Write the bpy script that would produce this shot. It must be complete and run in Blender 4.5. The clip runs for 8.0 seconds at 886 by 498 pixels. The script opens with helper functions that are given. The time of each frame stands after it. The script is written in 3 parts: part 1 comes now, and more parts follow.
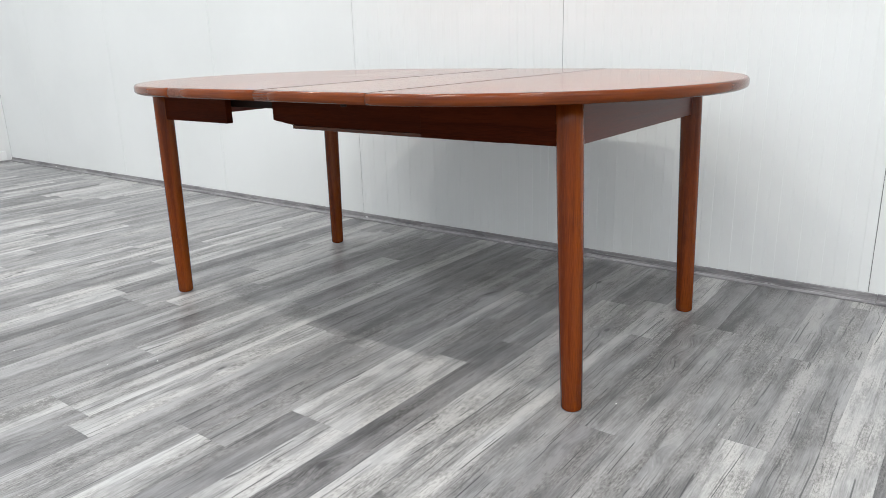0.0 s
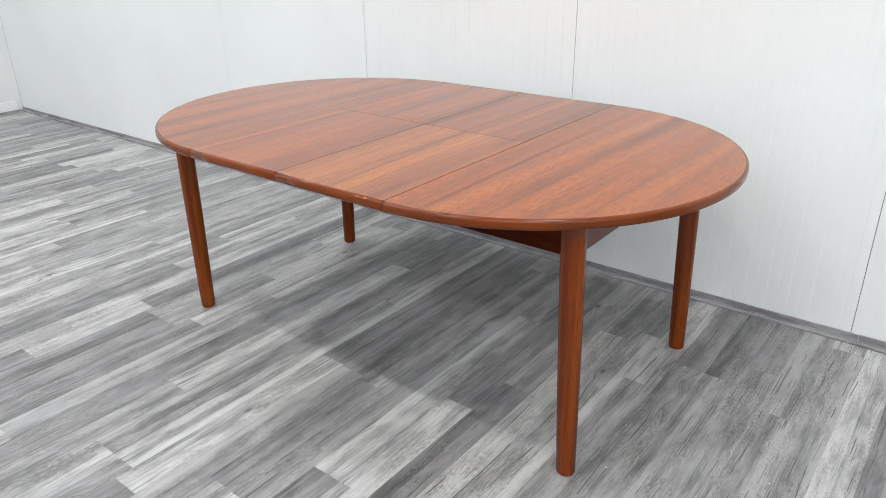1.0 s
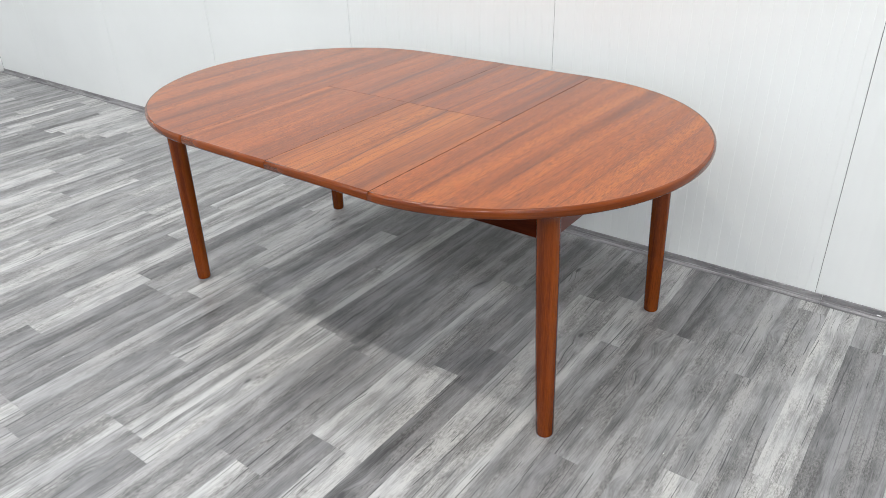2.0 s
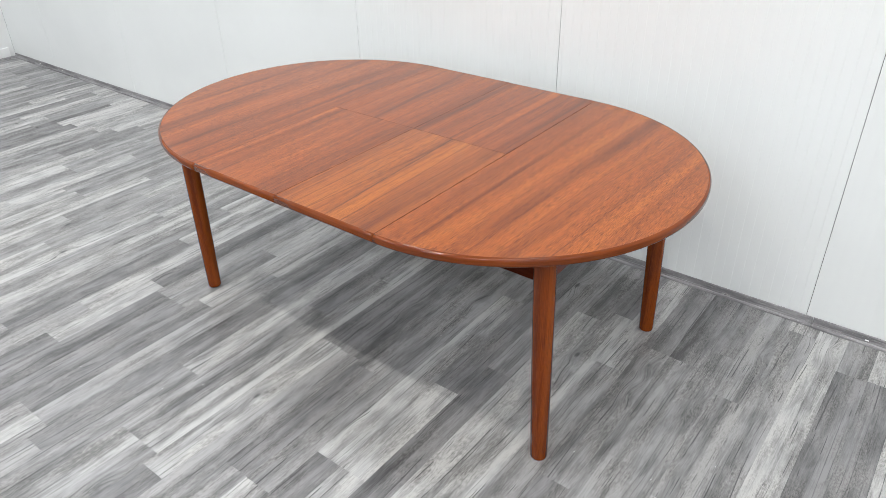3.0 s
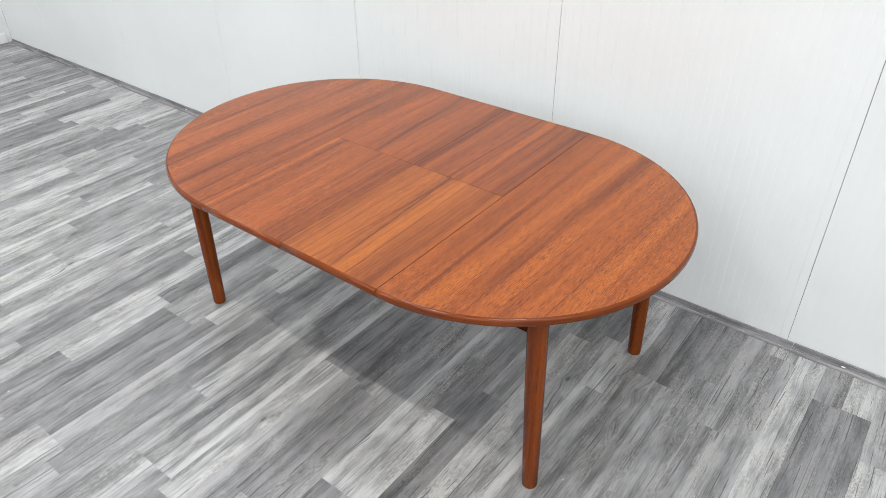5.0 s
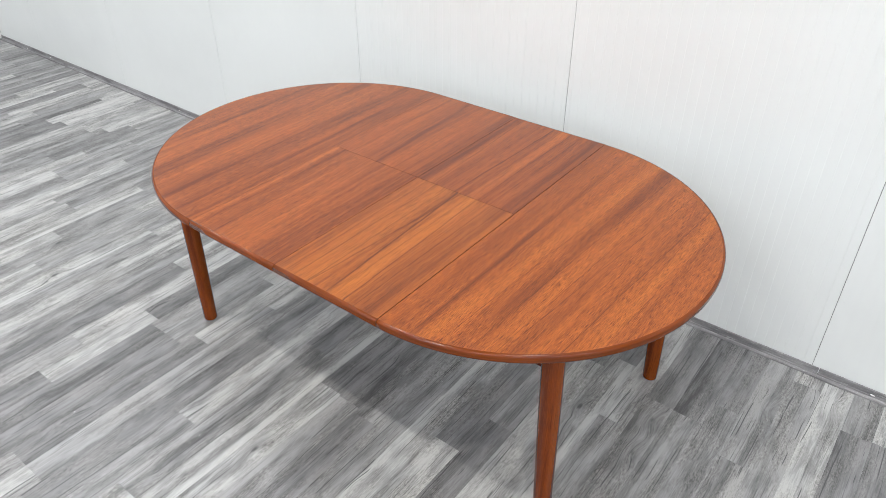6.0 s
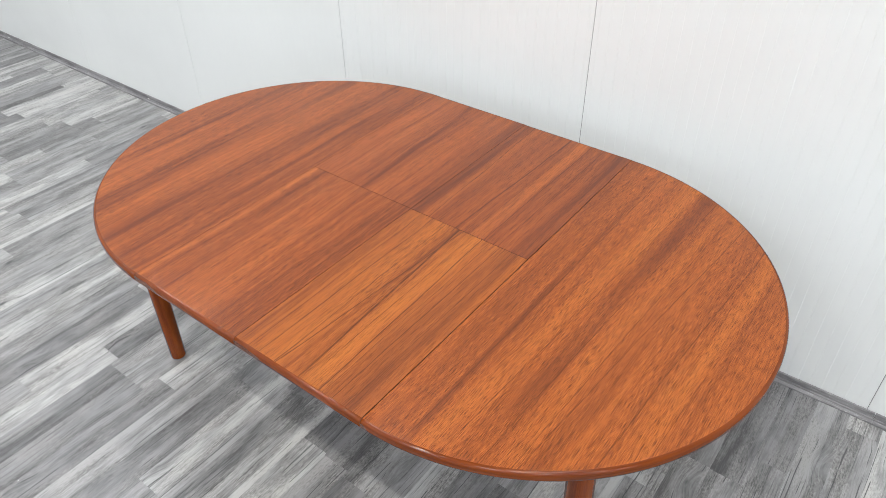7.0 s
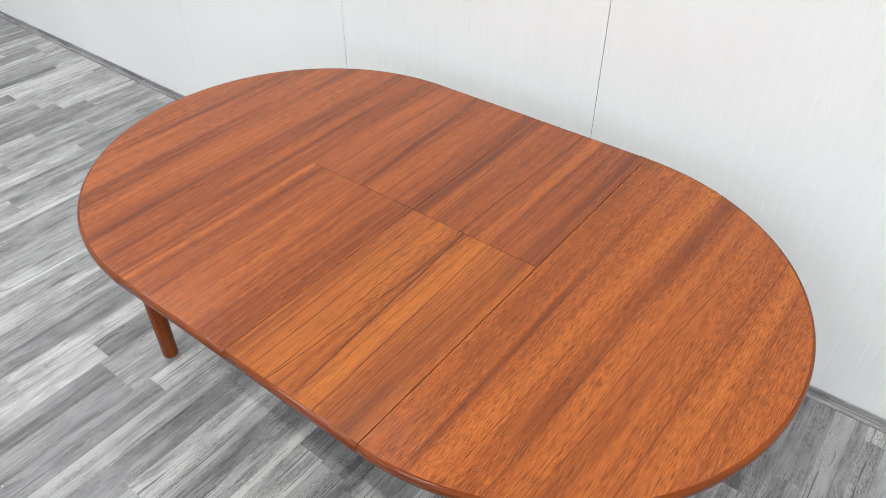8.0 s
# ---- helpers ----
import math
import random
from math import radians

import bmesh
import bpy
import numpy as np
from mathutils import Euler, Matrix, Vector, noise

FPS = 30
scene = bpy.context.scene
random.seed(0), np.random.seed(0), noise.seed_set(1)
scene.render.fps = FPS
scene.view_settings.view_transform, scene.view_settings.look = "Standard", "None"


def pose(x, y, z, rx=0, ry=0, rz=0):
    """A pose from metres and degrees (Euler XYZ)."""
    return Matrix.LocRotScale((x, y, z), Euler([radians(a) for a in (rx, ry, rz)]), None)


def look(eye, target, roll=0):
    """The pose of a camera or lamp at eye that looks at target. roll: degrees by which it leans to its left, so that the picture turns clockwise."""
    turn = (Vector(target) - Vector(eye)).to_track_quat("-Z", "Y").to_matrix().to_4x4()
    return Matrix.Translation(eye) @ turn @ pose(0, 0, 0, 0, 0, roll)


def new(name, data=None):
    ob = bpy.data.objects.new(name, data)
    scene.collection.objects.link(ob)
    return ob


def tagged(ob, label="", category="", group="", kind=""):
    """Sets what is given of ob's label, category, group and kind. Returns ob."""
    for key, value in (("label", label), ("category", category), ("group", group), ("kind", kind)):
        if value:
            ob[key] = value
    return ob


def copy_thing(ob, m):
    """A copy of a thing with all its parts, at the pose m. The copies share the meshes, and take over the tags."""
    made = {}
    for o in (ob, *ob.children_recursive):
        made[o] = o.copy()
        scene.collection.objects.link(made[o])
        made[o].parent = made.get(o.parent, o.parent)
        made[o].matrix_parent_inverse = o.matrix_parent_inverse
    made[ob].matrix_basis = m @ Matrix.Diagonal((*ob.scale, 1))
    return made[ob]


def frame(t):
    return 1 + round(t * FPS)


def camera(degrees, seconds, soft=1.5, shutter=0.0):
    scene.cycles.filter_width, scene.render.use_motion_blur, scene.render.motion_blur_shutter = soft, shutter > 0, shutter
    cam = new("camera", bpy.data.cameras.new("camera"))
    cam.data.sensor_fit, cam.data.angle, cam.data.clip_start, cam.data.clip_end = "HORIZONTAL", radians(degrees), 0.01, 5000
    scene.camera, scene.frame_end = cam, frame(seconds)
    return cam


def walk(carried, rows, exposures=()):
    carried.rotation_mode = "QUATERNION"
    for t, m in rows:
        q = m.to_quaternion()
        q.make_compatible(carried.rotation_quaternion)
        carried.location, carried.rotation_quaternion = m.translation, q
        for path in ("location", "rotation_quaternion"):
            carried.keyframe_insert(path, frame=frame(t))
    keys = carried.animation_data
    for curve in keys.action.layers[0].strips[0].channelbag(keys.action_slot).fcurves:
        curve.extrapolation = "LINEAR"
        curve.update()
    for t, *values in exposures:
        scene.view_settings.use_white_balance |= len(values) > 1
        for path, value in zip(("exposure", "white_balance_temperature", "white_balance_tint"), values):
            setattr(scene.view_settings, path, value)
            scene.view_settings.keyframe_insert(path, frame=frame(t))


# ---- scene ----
cam = camera(63.61, 8.0, soft=0.65)
PATH = [
    (0, (1.4765, -1.6281, 0.8269), (0.3072, -0.1029, 0.2737), -1.62),
    (0.3, (1.4646, -1.6023, 0.8503), (0.2847, -0.0911, 0.2808), -1.75),
    (0.5, (1.4394, -1.5604, 0.9449), (0.2693, -0.0677, 0.3103), -1.70),
    (0.7, (1.4468, -1.5629, 1.1189), (0.2864, -0.0937, 0.4156), -1.46),
    (1, (1.4539, -1.6036, 1.2836), (0.3248, -0.1649, 0.4743), -0.88),
    (1.2, (1.4797, -1.6367, 1.3723), (0.3802, -0.2209, 0.4852), -1.09),
    (1.5, (1.4947, -1.6544, 1.3943), (0.4273, -0.2369, 0.4715), -1.40),
    (1.7, (1.5014, -1.6448, 1.4071), (0.4350, -0.2337, 0.4735), -1.59),
    (2.8, (1.4907, -1.6093, 1.5468), (0.4248, -0.2598, 0.5256), -1.43),
    (3, (1.5004, -1.6026, 1.6205), (0.4449, -0.2549, 0.5863), -1.13),
    (3.5, (1.4891, -1.5866, 1.7587), (0.4487, -0.2819, 0.6561), -1.83),
    (4, (1.4764, -1.5914, 1.8451), (0.4450, -0.3239, 0.6921), -1.94),
    (4.5, (1.4660, -1.5891, 1.8768), (0.4592, -0.2794, 0.7494), -0.49),
    (4.7, (1.4651, -1.5856, 1.8931), (0.4599, -0.2750, 0.7653), -0.38),
    (5.8, (1.3910, -1.4726, 1.8436), (0.3716, -0.1809, 0.7066), -0.75),
    (6, (1.3391, -1.4401, 1.8508), (0.3364, -0.1347, 0.7147), 0.06),
    (6.3, (1.2100, -1.3183, 1.8731), (0.2515, -0.0009, 0.7132), 0.56),
    (6.5, (1.1531, -1.2641, 1.8581), (0.1982, 0.0461, 0.6870), 0.36),
    (6.8, (1.0981, -1.1741, 1.8497), (0.1513, 0.1065, 0.6397), -0.28),
    (7, (1.0692, -1.0928, 1.8338), (0.1139, 0.1605, 0.6024), -0.54),
    (7.5, (1.0176, -0.9986, 1.8178), (0.0616, 0.2176, 0.5501), -0.34),
    (8, (0.9937, -0.9961, 1.8182), (0.0545, 0.2226, 0.5405), -0.12),
]
walk(cam, [(t, look(eye, target, roll)) for t, eye, target, roll in PATH])

# ---- light ----
world = bpy.data.worlds.new("world")
world.use_nodes = True
world.node_tree.nodes["Background"].inputs[0].default_value = (0.9, 0.95, 1.0, 1)
world.node_tree.nodes["Background"].inputs[1].default_value = 0.05
scene.world = world
scene.view_settings.exposure = 0.0

LAMP_Z = 5.0
WARM, COOL = (0.998, 0.984, 0.928), (0.926, 0.958, 1.0)
# x, y, watts, width, tint: a row in front of the table, a weaker one over it and one further back
LAMPS = [(-0.25 + 2.25 * i, -2.1, 59.0, 0.10, WARM) for i in (-1, 0, 1, 2, 3)]
# these two unseen rows are added as fill for the shaded wall
LAMPS += [(-1.7 + 2.8 * i, 0.10, 43.0, 0.40, COOL) for i in (-1, 0, 1)]
LAMPS += [(-0.3 + 2.8 * i, -5.4, 112.0, 1.10, COOL) for i in (-1, 0, 1, 2)]
for lx, ly, watts, width, tint in LAMPS:
    data = bpy.data.lights.new("ceiling_lamp", "AREA")
    data.shape, data.size, data.energy, data.color = "DISK", width, watts, tint
    lamp = new("ceiling_lamp", data)
    lamp.matrix_world = pose(lx, ly, LAMP_Z)


# ---- materials ----
class Net:
    """A small node-tree writer."""

    def __init__(self, name):
        self.mat = bpy.data.materials.new(name)
        self.mat.use_nodes = True
        self.tree = self.mat.node_tree
        self.bsdf = self.tree.nodes["Principled BSDF"]

    def node(self, kind, operation="", interpolation_type="", data_type="", blend_type="", feature=""):
        n = self.tree.nodes.new(kind)
        if operation:
            n.operation = operation
        if interpolation_type:
            n.interpolation_type = interpolation_type
        if data_type:
            n.data_type = data_type
        if blend_type:
            n.blend_type = blend_type
        if feature:
            n.feature = feature
        return n

    def link(self, a, b):
        self.tree.links.new(a, b)

    def put(self, socket, value):
        if isinstance(value, bpy.types.NodeSocket):
            self.link(value, socket)
        else:
            socket.default_value = value

    def math(self, op, a, b=0.0, c=0.0):
        n = self.node("ShaderNodeMath", operation=op)
        for k, v in enumerate((a, b, c)):
            self.put(n.inputs[k], v)
        return n.outputs[0]

    def vmath(self, op, a, b=(0, 0, 0)):
        n = self.node("ShaderNodeVectorMath", operation=op)
        self.put(n.inputs[0], a)
        self.put(n.inputs[1], b)
        return n.outputs[0]

    def noise(self, vec, scale=1.0, detail=3.0, rough=0.55, distort=0.0):
        n = self.node("ShaderNodeTexNoise")
        self.put(n.inputs["Vector"], vec)
        n.inputs["Scale"].default_value, n.inputs["Detail"].default_value = scale, detail
        n.inputs["Roughness"].default_value, n.inputs["Distortion"].default_value = rough, distort
        return n.outputs["Fac"]

    def remap(self, v, a, b, lo=0.0, hi=1.0, smooth=True):
        n = self.node("ShaderNodeMapRange", interpolation_type="SMOOTHSTEP" if smooth else "LINEAR")
        self.put(n.inputs[0], v)
        for k, x in enumerate((a, b, lo, hi)):
            self.put(n.inputs[k + 1], x)
        return n.outputs[0]

    def ramp(self, fac, stops):
        n = self.node("ShaderNodeValToRGB")
        els = n.color_ramp.elements
        while len(els) < len(stops):
            els.new(0.5)
        for e, (p, c) in zip(els, stops):
            e.position, e.color = p, (*c, 1)
        self.link(fac, n.inputs[0])
        return n.outputs[0]

    def mix(self, fac, a, b, mode="MIX"):
        n = self.node("ShaderNodeMix", data_type="RGBA", blend_type=mode)
        self.put(n.inputs[0], fac)
        for k, v in ((6, a), (7, b)):
            self.put(n.inputs[k], (*v, 1) if isinstance(v, tuple) and len(v) == 3 else v)
        return n.outputs[2]

    def bump(self, height, strength, distance):
        n = self.node("ShaderNodeBump")
        n.inputs["Strength"].default_value, n.inputs["Distance"].default_value = strength, distance
        self.link(height, n.inputs["Height"])
        self.link(n.outputs[0], self.bsdf.inputs["Normal"])

    def done(self, color, rough, metal=0.0, spec=0.5):
        self.put(self.bsdf.inputs["Base Color"], (*color, 1) if isinstance(color, tuple) and len(color) == 3 else color)
        self.put(self.bsdf.inputs["Roughness"], rough)
        self.bsdf.inputs["Metallic"].default_value = metal
        self.bsdf.inputs["Specular IOR Level"].default_value = spec
        return self.mat


def teak(name, shift, dark, mid, light, grain="y", veins=0.6, bands=11.0, gloss=0.13, spec=0.43, fine=1.0):
    """Oiled teak with its grain along one axis of the table; shift moves the figure from sheet to sheet."""
    n = Net(name)
    p = n.vmath("ADD", n.node("ShaderNodeTexCoord").outputs["Object"], shift)

    def drawn(k):
        return {"x": (k, 1, 1), "y": (1, k, 1), "z": (1, 1, k)}[grain]

    comb = n.node("ShaderNodeCombineXYZ")
    sway = n.math("MULTIPLY", n.math("SUBTRACT", n.noise(n.vmath("MULTIPLY", p, drawn(0.30)), 3.5, 2), 0.5), 0.022)
    for k in range(3):
        n.put(comb.inputs[k], sway)
    w = n.vmath("ADD", p, comb.outputs[0])
    v = n.vmath("MULTIPLY", w, drawn(0.022))
    broad = n.noise(v, bands, 1.5, 0.5)
    streak = n.noise(v, 60, 3, 0.6)
    tone = n.math("ADD", n.math("MULTIPLY", broad, 0.68), n.math("MULTIPLY", streak, 0.32))
    col = n.ramp(tone, [(0.38, dark), (0.50, mid), (0.62, light)])
    xyz = n.node("ShaderNodeSeparateXYZ")
    n.link(w, xyz.inputs[0])
    cross = xyz.outputs[1 if grain == "x" else 0]
    drift = n.noise(n.vmath("MULTIPLY", p, drawn(0.14)), 7.0, 0.6)
    phase = n.math("FRACT", n.math("ADD", n.math("MULTIPLY", cross, 20.0), n.math("MULTIPLY", drift, 3.2)))
    line = n.math("ABSOLUTE", n.math("SUBTRACT", phase, 0.5))
    vein = n.math("MULTIPLY", n.remap(line, 0.012, 0.045, 1.0, 0.0), n.remap(n.noise(n.vmath("MULTIPLY", p, drawn(0.09)), 14.0, 1), 0.40, 0.60))
    col = n.mix(n.math("MULTIPLY", vein, veins), col, tuple(0.45 * c for c in dark))
    fibre = n.noise(n.vmath("MULTIPLY", w, drawn(0.04)), 760, 1.5, 0.55)
    pore = n.remap(fibre, 0.36, 0.50, 1.0, 0.0)
    long_pore = n.remap(n.noise(n.vmath("MULTIPLY", w, drawn(0.02)), 430, 2.0, 0.6), 0.34, 0.46, 1.0, 0.0)
    gleam = n.remap(fibre, 0.52, 0.66)
    rough_zone = n.remap(n.noise(n.vmath("MULTIPLY", p, drawn(0.2)), 12.0, 2), 0.35, 0.65, 0.55, 1.0)
    col = n.mix(n.math("MULTIPLY", n.math("MULTIPLY", long_pore, 0.62 * fine), rough_zone), col, tuple(0.55 * c for c in dark))
    col = n.mix(n.math("MULTIPLY", n.math("MULTIPLY", pore, 0.50 * fine), rough_zone), col, tuple(0.50 * c for c in dark))
    col = n.mix(n.math("MULTIPLY", n.math("MULTIPLY", gleam, 0.42 * fine), rough_zone), col, tuple(1.35 * c for c in light))
    n.bump(fibre, 0.05 * fine, 0.0005)
    return n.done(col, n.remap(streak, 0.3, 0.7, gloss, gloss + 0.06), spec=spec)


def veneer(name, shift, dark, mid, light, bands=(), lines=(), rough_at=0.6, coat=0.7, calm=1.0):
    """Quarter-cut teak veneer along y: broad bands (x, half width, depth, slant), dark growth lines (x, half width, depth, slant) and open pores."""
    n = Net(name)
    place = n.node("ShaderNodeTexCoord").outputs["Object"]
    p = n.vmath("ADD", place, shift)
    xyz = n.node("ShaderNodeSeparateXYZ")
    n.link(place, xyz.inputs[0])
    sway = n.math("MULTIPLY", n.math("SUBTRACT", n.noise(n.vmath("MULTIPLY", p, (0.5, 0.7, 1)), 5.0, 1.5), 0.5), 0.014)
    x = n.math("ADD", xyz.outputs[0], sway)
    y = n.math("SUBTRACT", xyz.outputs[1], 0.11)
    comb = n.node("ShaderNodeCombineXYZ")
    n.put(comb.inputs[0], sway)
    w = n.vmath("ADD", p, comb.outputs[0])
    broad = n.noise(n.vmath("MULTIPLY", w, (1, 0.030, 1)), 15.0, 2.0, 0.5)
    streak = n.noise(n.vmath("MULTIPLY", w, (1, 0.020, 1)), 75.0, 3, 0.6)
    tone = n.math("ADD", n.math("MULTIPLY", broad, 0.50), n.math("MULTIPLY", streak, 0.50))
    tone = n.math("ADD", n.math("MULTIPLY", n.math("SUBTRACT", tone, 0.5), calm), 0.5)
    patchy = n.remap(n.noise(n.vmath("MULTIPLY", p, (1, 0.22, 1)), 11.0, 2), 0.30, 0.70, 0.45, 1.15)

    def off(at, slant):
        return n.math("ABSOLUTE", n.math("SUBTRACT", x, n.math("ADD", n.math("MULTIPLY", y, slant), at)))

    for at, half, depth, slant in bands:
        tone = n.math("ADD", tone, n.math("MULTIPLY", n.remap(off(at, slant), 0.0, half, 1.0, 0.0), n.math("MULTIPLY", patchy, depth)))
    col = n.ramp(tone, [(0.32, dark), (0.50, mid), (0.70, light)])
    deep = tuple(0.36 * c for c in dark)
    fade = n.remap(n.noise(n.vmath("MULTIPLY", p, (1, 0.12, 1)), 17.0, 1), 0.30, 0.52, 0.75, 1.0)
    for at, half, depth, slant in lines:
        vein = n.remap(off(at, slant), 0.25 * half, half, 1.0, 0.0)
        col = n.mix(n.math("MULTIPLY", vein, n.math("MULTIPLY", fade, depth)), col, deep)
    zone = n.remap(n.noise(n.vmath("MULTIPLY", p, (1, 0.25, 1)), 13.0, 2), 0.5 - 0.25 * rough_at, 0.95 - 0.5 * rough_at, 0.30, 1.0)
    fleck = n.noise(n.vmath("MULTIPLY", w, (1, 0.040, 1)), 980.0, 2.0, 0.55)
    fine = n.noise(n.vmath("MULTIPLY", w, (1, 0.030, 1)), 640.0, 1.5, 0.5)
    hairs = n.noise(n.vmath("MULTIPLY", w, (1, 0.014, 1)), 620.0, 1.5, 0.6)
    pore = n.math("MULTIPLY", n.remap(fleck, 0.46, 0.37), zone)
    gleam = n.math("MULTIPLY", n.remap(fleck, 0.56, 0.65), n.math("MULTIPLY", zone, n.remap(tone, 0.34, 0.50, 0.15, 1.0)))
    hair = n.math("MULTIPLY", n.remap(hairs, 0.41, 0.35), n.remap(streak, 0.60, 0.45, 0.35, 1.0))
    col = n.mix(n.math("MULTIPLY", hair, 0.52), col, tuple(0.55 * c for c in dark))
    col = n.mix(n.math("MULTIPLY", pore, 0.74), col, tuple(0.50 * c for c in dark))
    col = n.mix(n.math("MULTIPLY", n.remap(fine, 0.48, 0.36), 0.42), col, tuple(0.60 * c for c in dark))
    col = n.mix(n.math("MULTIPLY", gleam, 0.20 + 0.30 * rough_at), col, tuple(1.25 * c for c in light))
    n.bump(n.math("ADD", fleck, n.math("MULTIPLY", fine, 0.5)), 0.015, 0.0002)
    n.bsdf.inputs["Coat Weight"].default_value = coat
    n.bsdf.inputs["Coat Roughness"].default_value = 0.13
    n.bsdf.inputs["Coat IOR"].default_value = 1.34
    return n.done(col, n.remap(streak, 0.3, 0.7, 0.32, 0.38), spec=0.06)


def rim_wood(name, dark, light):
    """Solid lipping, polished, with lines that run round the rim."""
    n = Net(name)
    p = n.node("ShaderNodeTexCoord").outputs["Object"]
    cloud = n.noise(p, 5.0, 2)
    lines = n.noise(n.vmath("MULTIPLY", p, (6, 6, 260)), 1.0, 2)
    tone = n.math("ADD", n.math("MULTIPLY", cloud, 0.6), n.math("MULTIPLY", lines, 0.4))
    return n.done(n.ramp(tone, [(0.35, dark), (0.65, light)]), 0.17, spec=0.28)


STRIP, PHASE = 0.09571, -0.4135


def laminate(name, tint, joined=False):
    """Grey printed oak strip: brushed bands, scratchy fibres, clusters of dark splits and a few knots, different on every strip."""
    n = Net(name)
    geo = n.node("ShaderNodeNewGeometry")
    chance = geo.outputs["Random Per Island"] if joined else n.node("ShaderNodeObjectInfo").outputs["Random"]
    second = n.math("FRACT", n.math("MULTIPLY", chance, 17.31))
    comb = n.node("ShaderNodeCombineXYZ")
    n.put(comb.inputs[0], n.math("MULTIPLY", chance, 91.0))
    n.put(comb.inputs[1], n.math("MULTIPLY", second, 57.0))
    xyz = n.node("ShaderNodeSeparateXYZ")
    n.link(geo.outputs["Position"], xyz.inputs[0])
    across = n.math("FRACT", n.math("DIVIDE", n.math("SUBTRACT", xyz.outputs[0], PHASE), STRIP))
    p = n.vmath("ADD", geo.outputs["Position"], comb.outputs[0])

    def drawn(v, x, y):
        return n.vmath("MULTIPLY", v, (x, y, 1))

    def swing(v, k, mid=0.5):
        return n.math("MULTIPLY", n.math("SUBTRACT", v, mid), k)

    knot = n.node("ShaderNodeTexVoronoi", feature="F1")
    n.put(knot.inputs["Vector"], drawn(p, 9.0, 4.2))
    knot.inputs["Scale"].default_value = 1.0
    sep = n.node("ShaderNodeSeparateColor")
    n.link(knot.outputs["Color"], sep.inputs[0])
    some = n.remap(sep.outputs[0], 0.60, 0.66)
    ring = n.math("MULTIPLY", n.remap(knot.outputs["Distance"], 0.0, 0.42, 1.0, 0.0), some)
    eye = n.math("MULTIPLY", n.remap(knot.outputs["Distance"], 0.03, 0.10, 1.0, 0.0), some)
    bend = n.node("ShaderNodeCombineXYZ")
    n.put(bend.inputs[0], n.math("ADD", n.math("MULTIPLY", ring, 0.02), n.math("MULTIPLY", n.noise(drawn(p, 5, 3), 1.0, 2), 0.009)))
    q = n.vmath("ADD", p, bend.outputs[0])
    band = n.remap(n.noise(drawn(q, 26, 0.9), 1.0, 1.5, 0.5), 0.38, 0.62)
    smudge = n.remap(n.noise(drawn(q, 22, 6.5), 1.0, 3.0, 0.6), 0.34, 0.66)
    streak = n.noise(drawn(q, 120, 5.0), 1.0, 3, 0.6)
    fibre = n.noise(drawn(q, 330, 18), 1.0, 2, 0.6)
    patch = n.noise(drawn(p, 14, 4.0), 1.0, 3, 0.62)
    scratch = n.noise(drawn(q, 240, 75), 1.0, 3, 0.7)
    lum = n.math("ADD", swing(band, 0.34), swing(streak, 0.74))
    lum = n.math("ADD", lum, n.math("ADD", swing(fibre, 1.05), swing(smudge, 0.40)))
    lum = n.math("ADD", lum, n.math("MULTIPLY", swing(scratch, 2.6), n.remap(patch, 0.42, 0.62, 0.15, 1.0)))
    lum = n.math("ADD", lum, n.math("MULTIPLY", swing(across, 1.0), swing(second, 0.9)))
    lum = n.math("ADD", lum, n.math("ADD", 1.02, swing(chance, 0.20)))
    third = n.math("FRACT", n.math("MULTIPLY", chance, 7.73))
    wander = n.math("ADD", across, swing(n.noise(drawn(p, 3, 1.3), 1.0, 1.0), 0.10))
    edge = n.math("ADD", 0.22, n.math("MULTIPLY", second, 0.56))
    split = n.remap(n.math("SUBTRACT", wander, edge), -0.012, 0.012)
    lum = n.math("ADD", lum, n.math("MULTIPLY", swing(split, 1.0), swing(third, 0.62)))
    lum = n.math("MINIMUM", lum, 1.45)
    scale = n.node("ShaderNodeVectorMath", operation="SCALE")
    n.link(n.mix(n.remap(patch, 0.35, 0.65), tuple(tint), (tint[0] * 1.018, tint[1] * 1.0, tint[2] * 0.975)), scale.inputs[0])
    n.link(n.math("MAXIMUM", lum, 0.38), scale.inputs["Scale"])
    col = scale.outputs[0]
    dark = (0.045, 0.045, 0.048)
    qx = n.node("ShaderNodeSeparateXYZ")
    n.link(q, qx.inputs[0])

    def lines(per_metre, sway, width, mask):
        """Thin lines along the strip, of even width, that wander and break off."""
        phase = n.math("ADD", n.math("MULTIPLY", qx.outputs[0], per_metre), n.math("MULTIPLY", n.noise(drawn(p, 4, 1.1), 1.0, 1.5), sway))
        off = n.math("ABSOLUTE", swing(n.math("FRACT", phase), 1.0))
        return n.math("MULTIPLY", n.remap(off, 0.25 * width, width, 1.0, 0.0), mask)

    crack = lines(17.0, 1.0, 0.040, n.remap(n.noise(drawn(p, 19, 3.2), 1.0, 2.5), 0.53, 0.57))
    crack = n.math("MAXIMUM", crack, lines(33.0, 1.6, 0.050, n.remap(n.noise(drawn(p, 27, 4.5), 1.0, 2.0), 0.56, 0.60)))
    hair = lines(58.0, 2.4, 0.10, n.remap(n.noise(drawn(p, 24, 4.0), 1.0, 1), 0.50, 0.62))
    col = n.mix(n.math("MULTIPLY", crack, 0.85), col, dark)
    col = n.mix(n.math("MULTIPLY", hair, 0.52), col, dark)
    col = n.mix(n.math("MULTIPLY", eye, 0.80), col, dark)
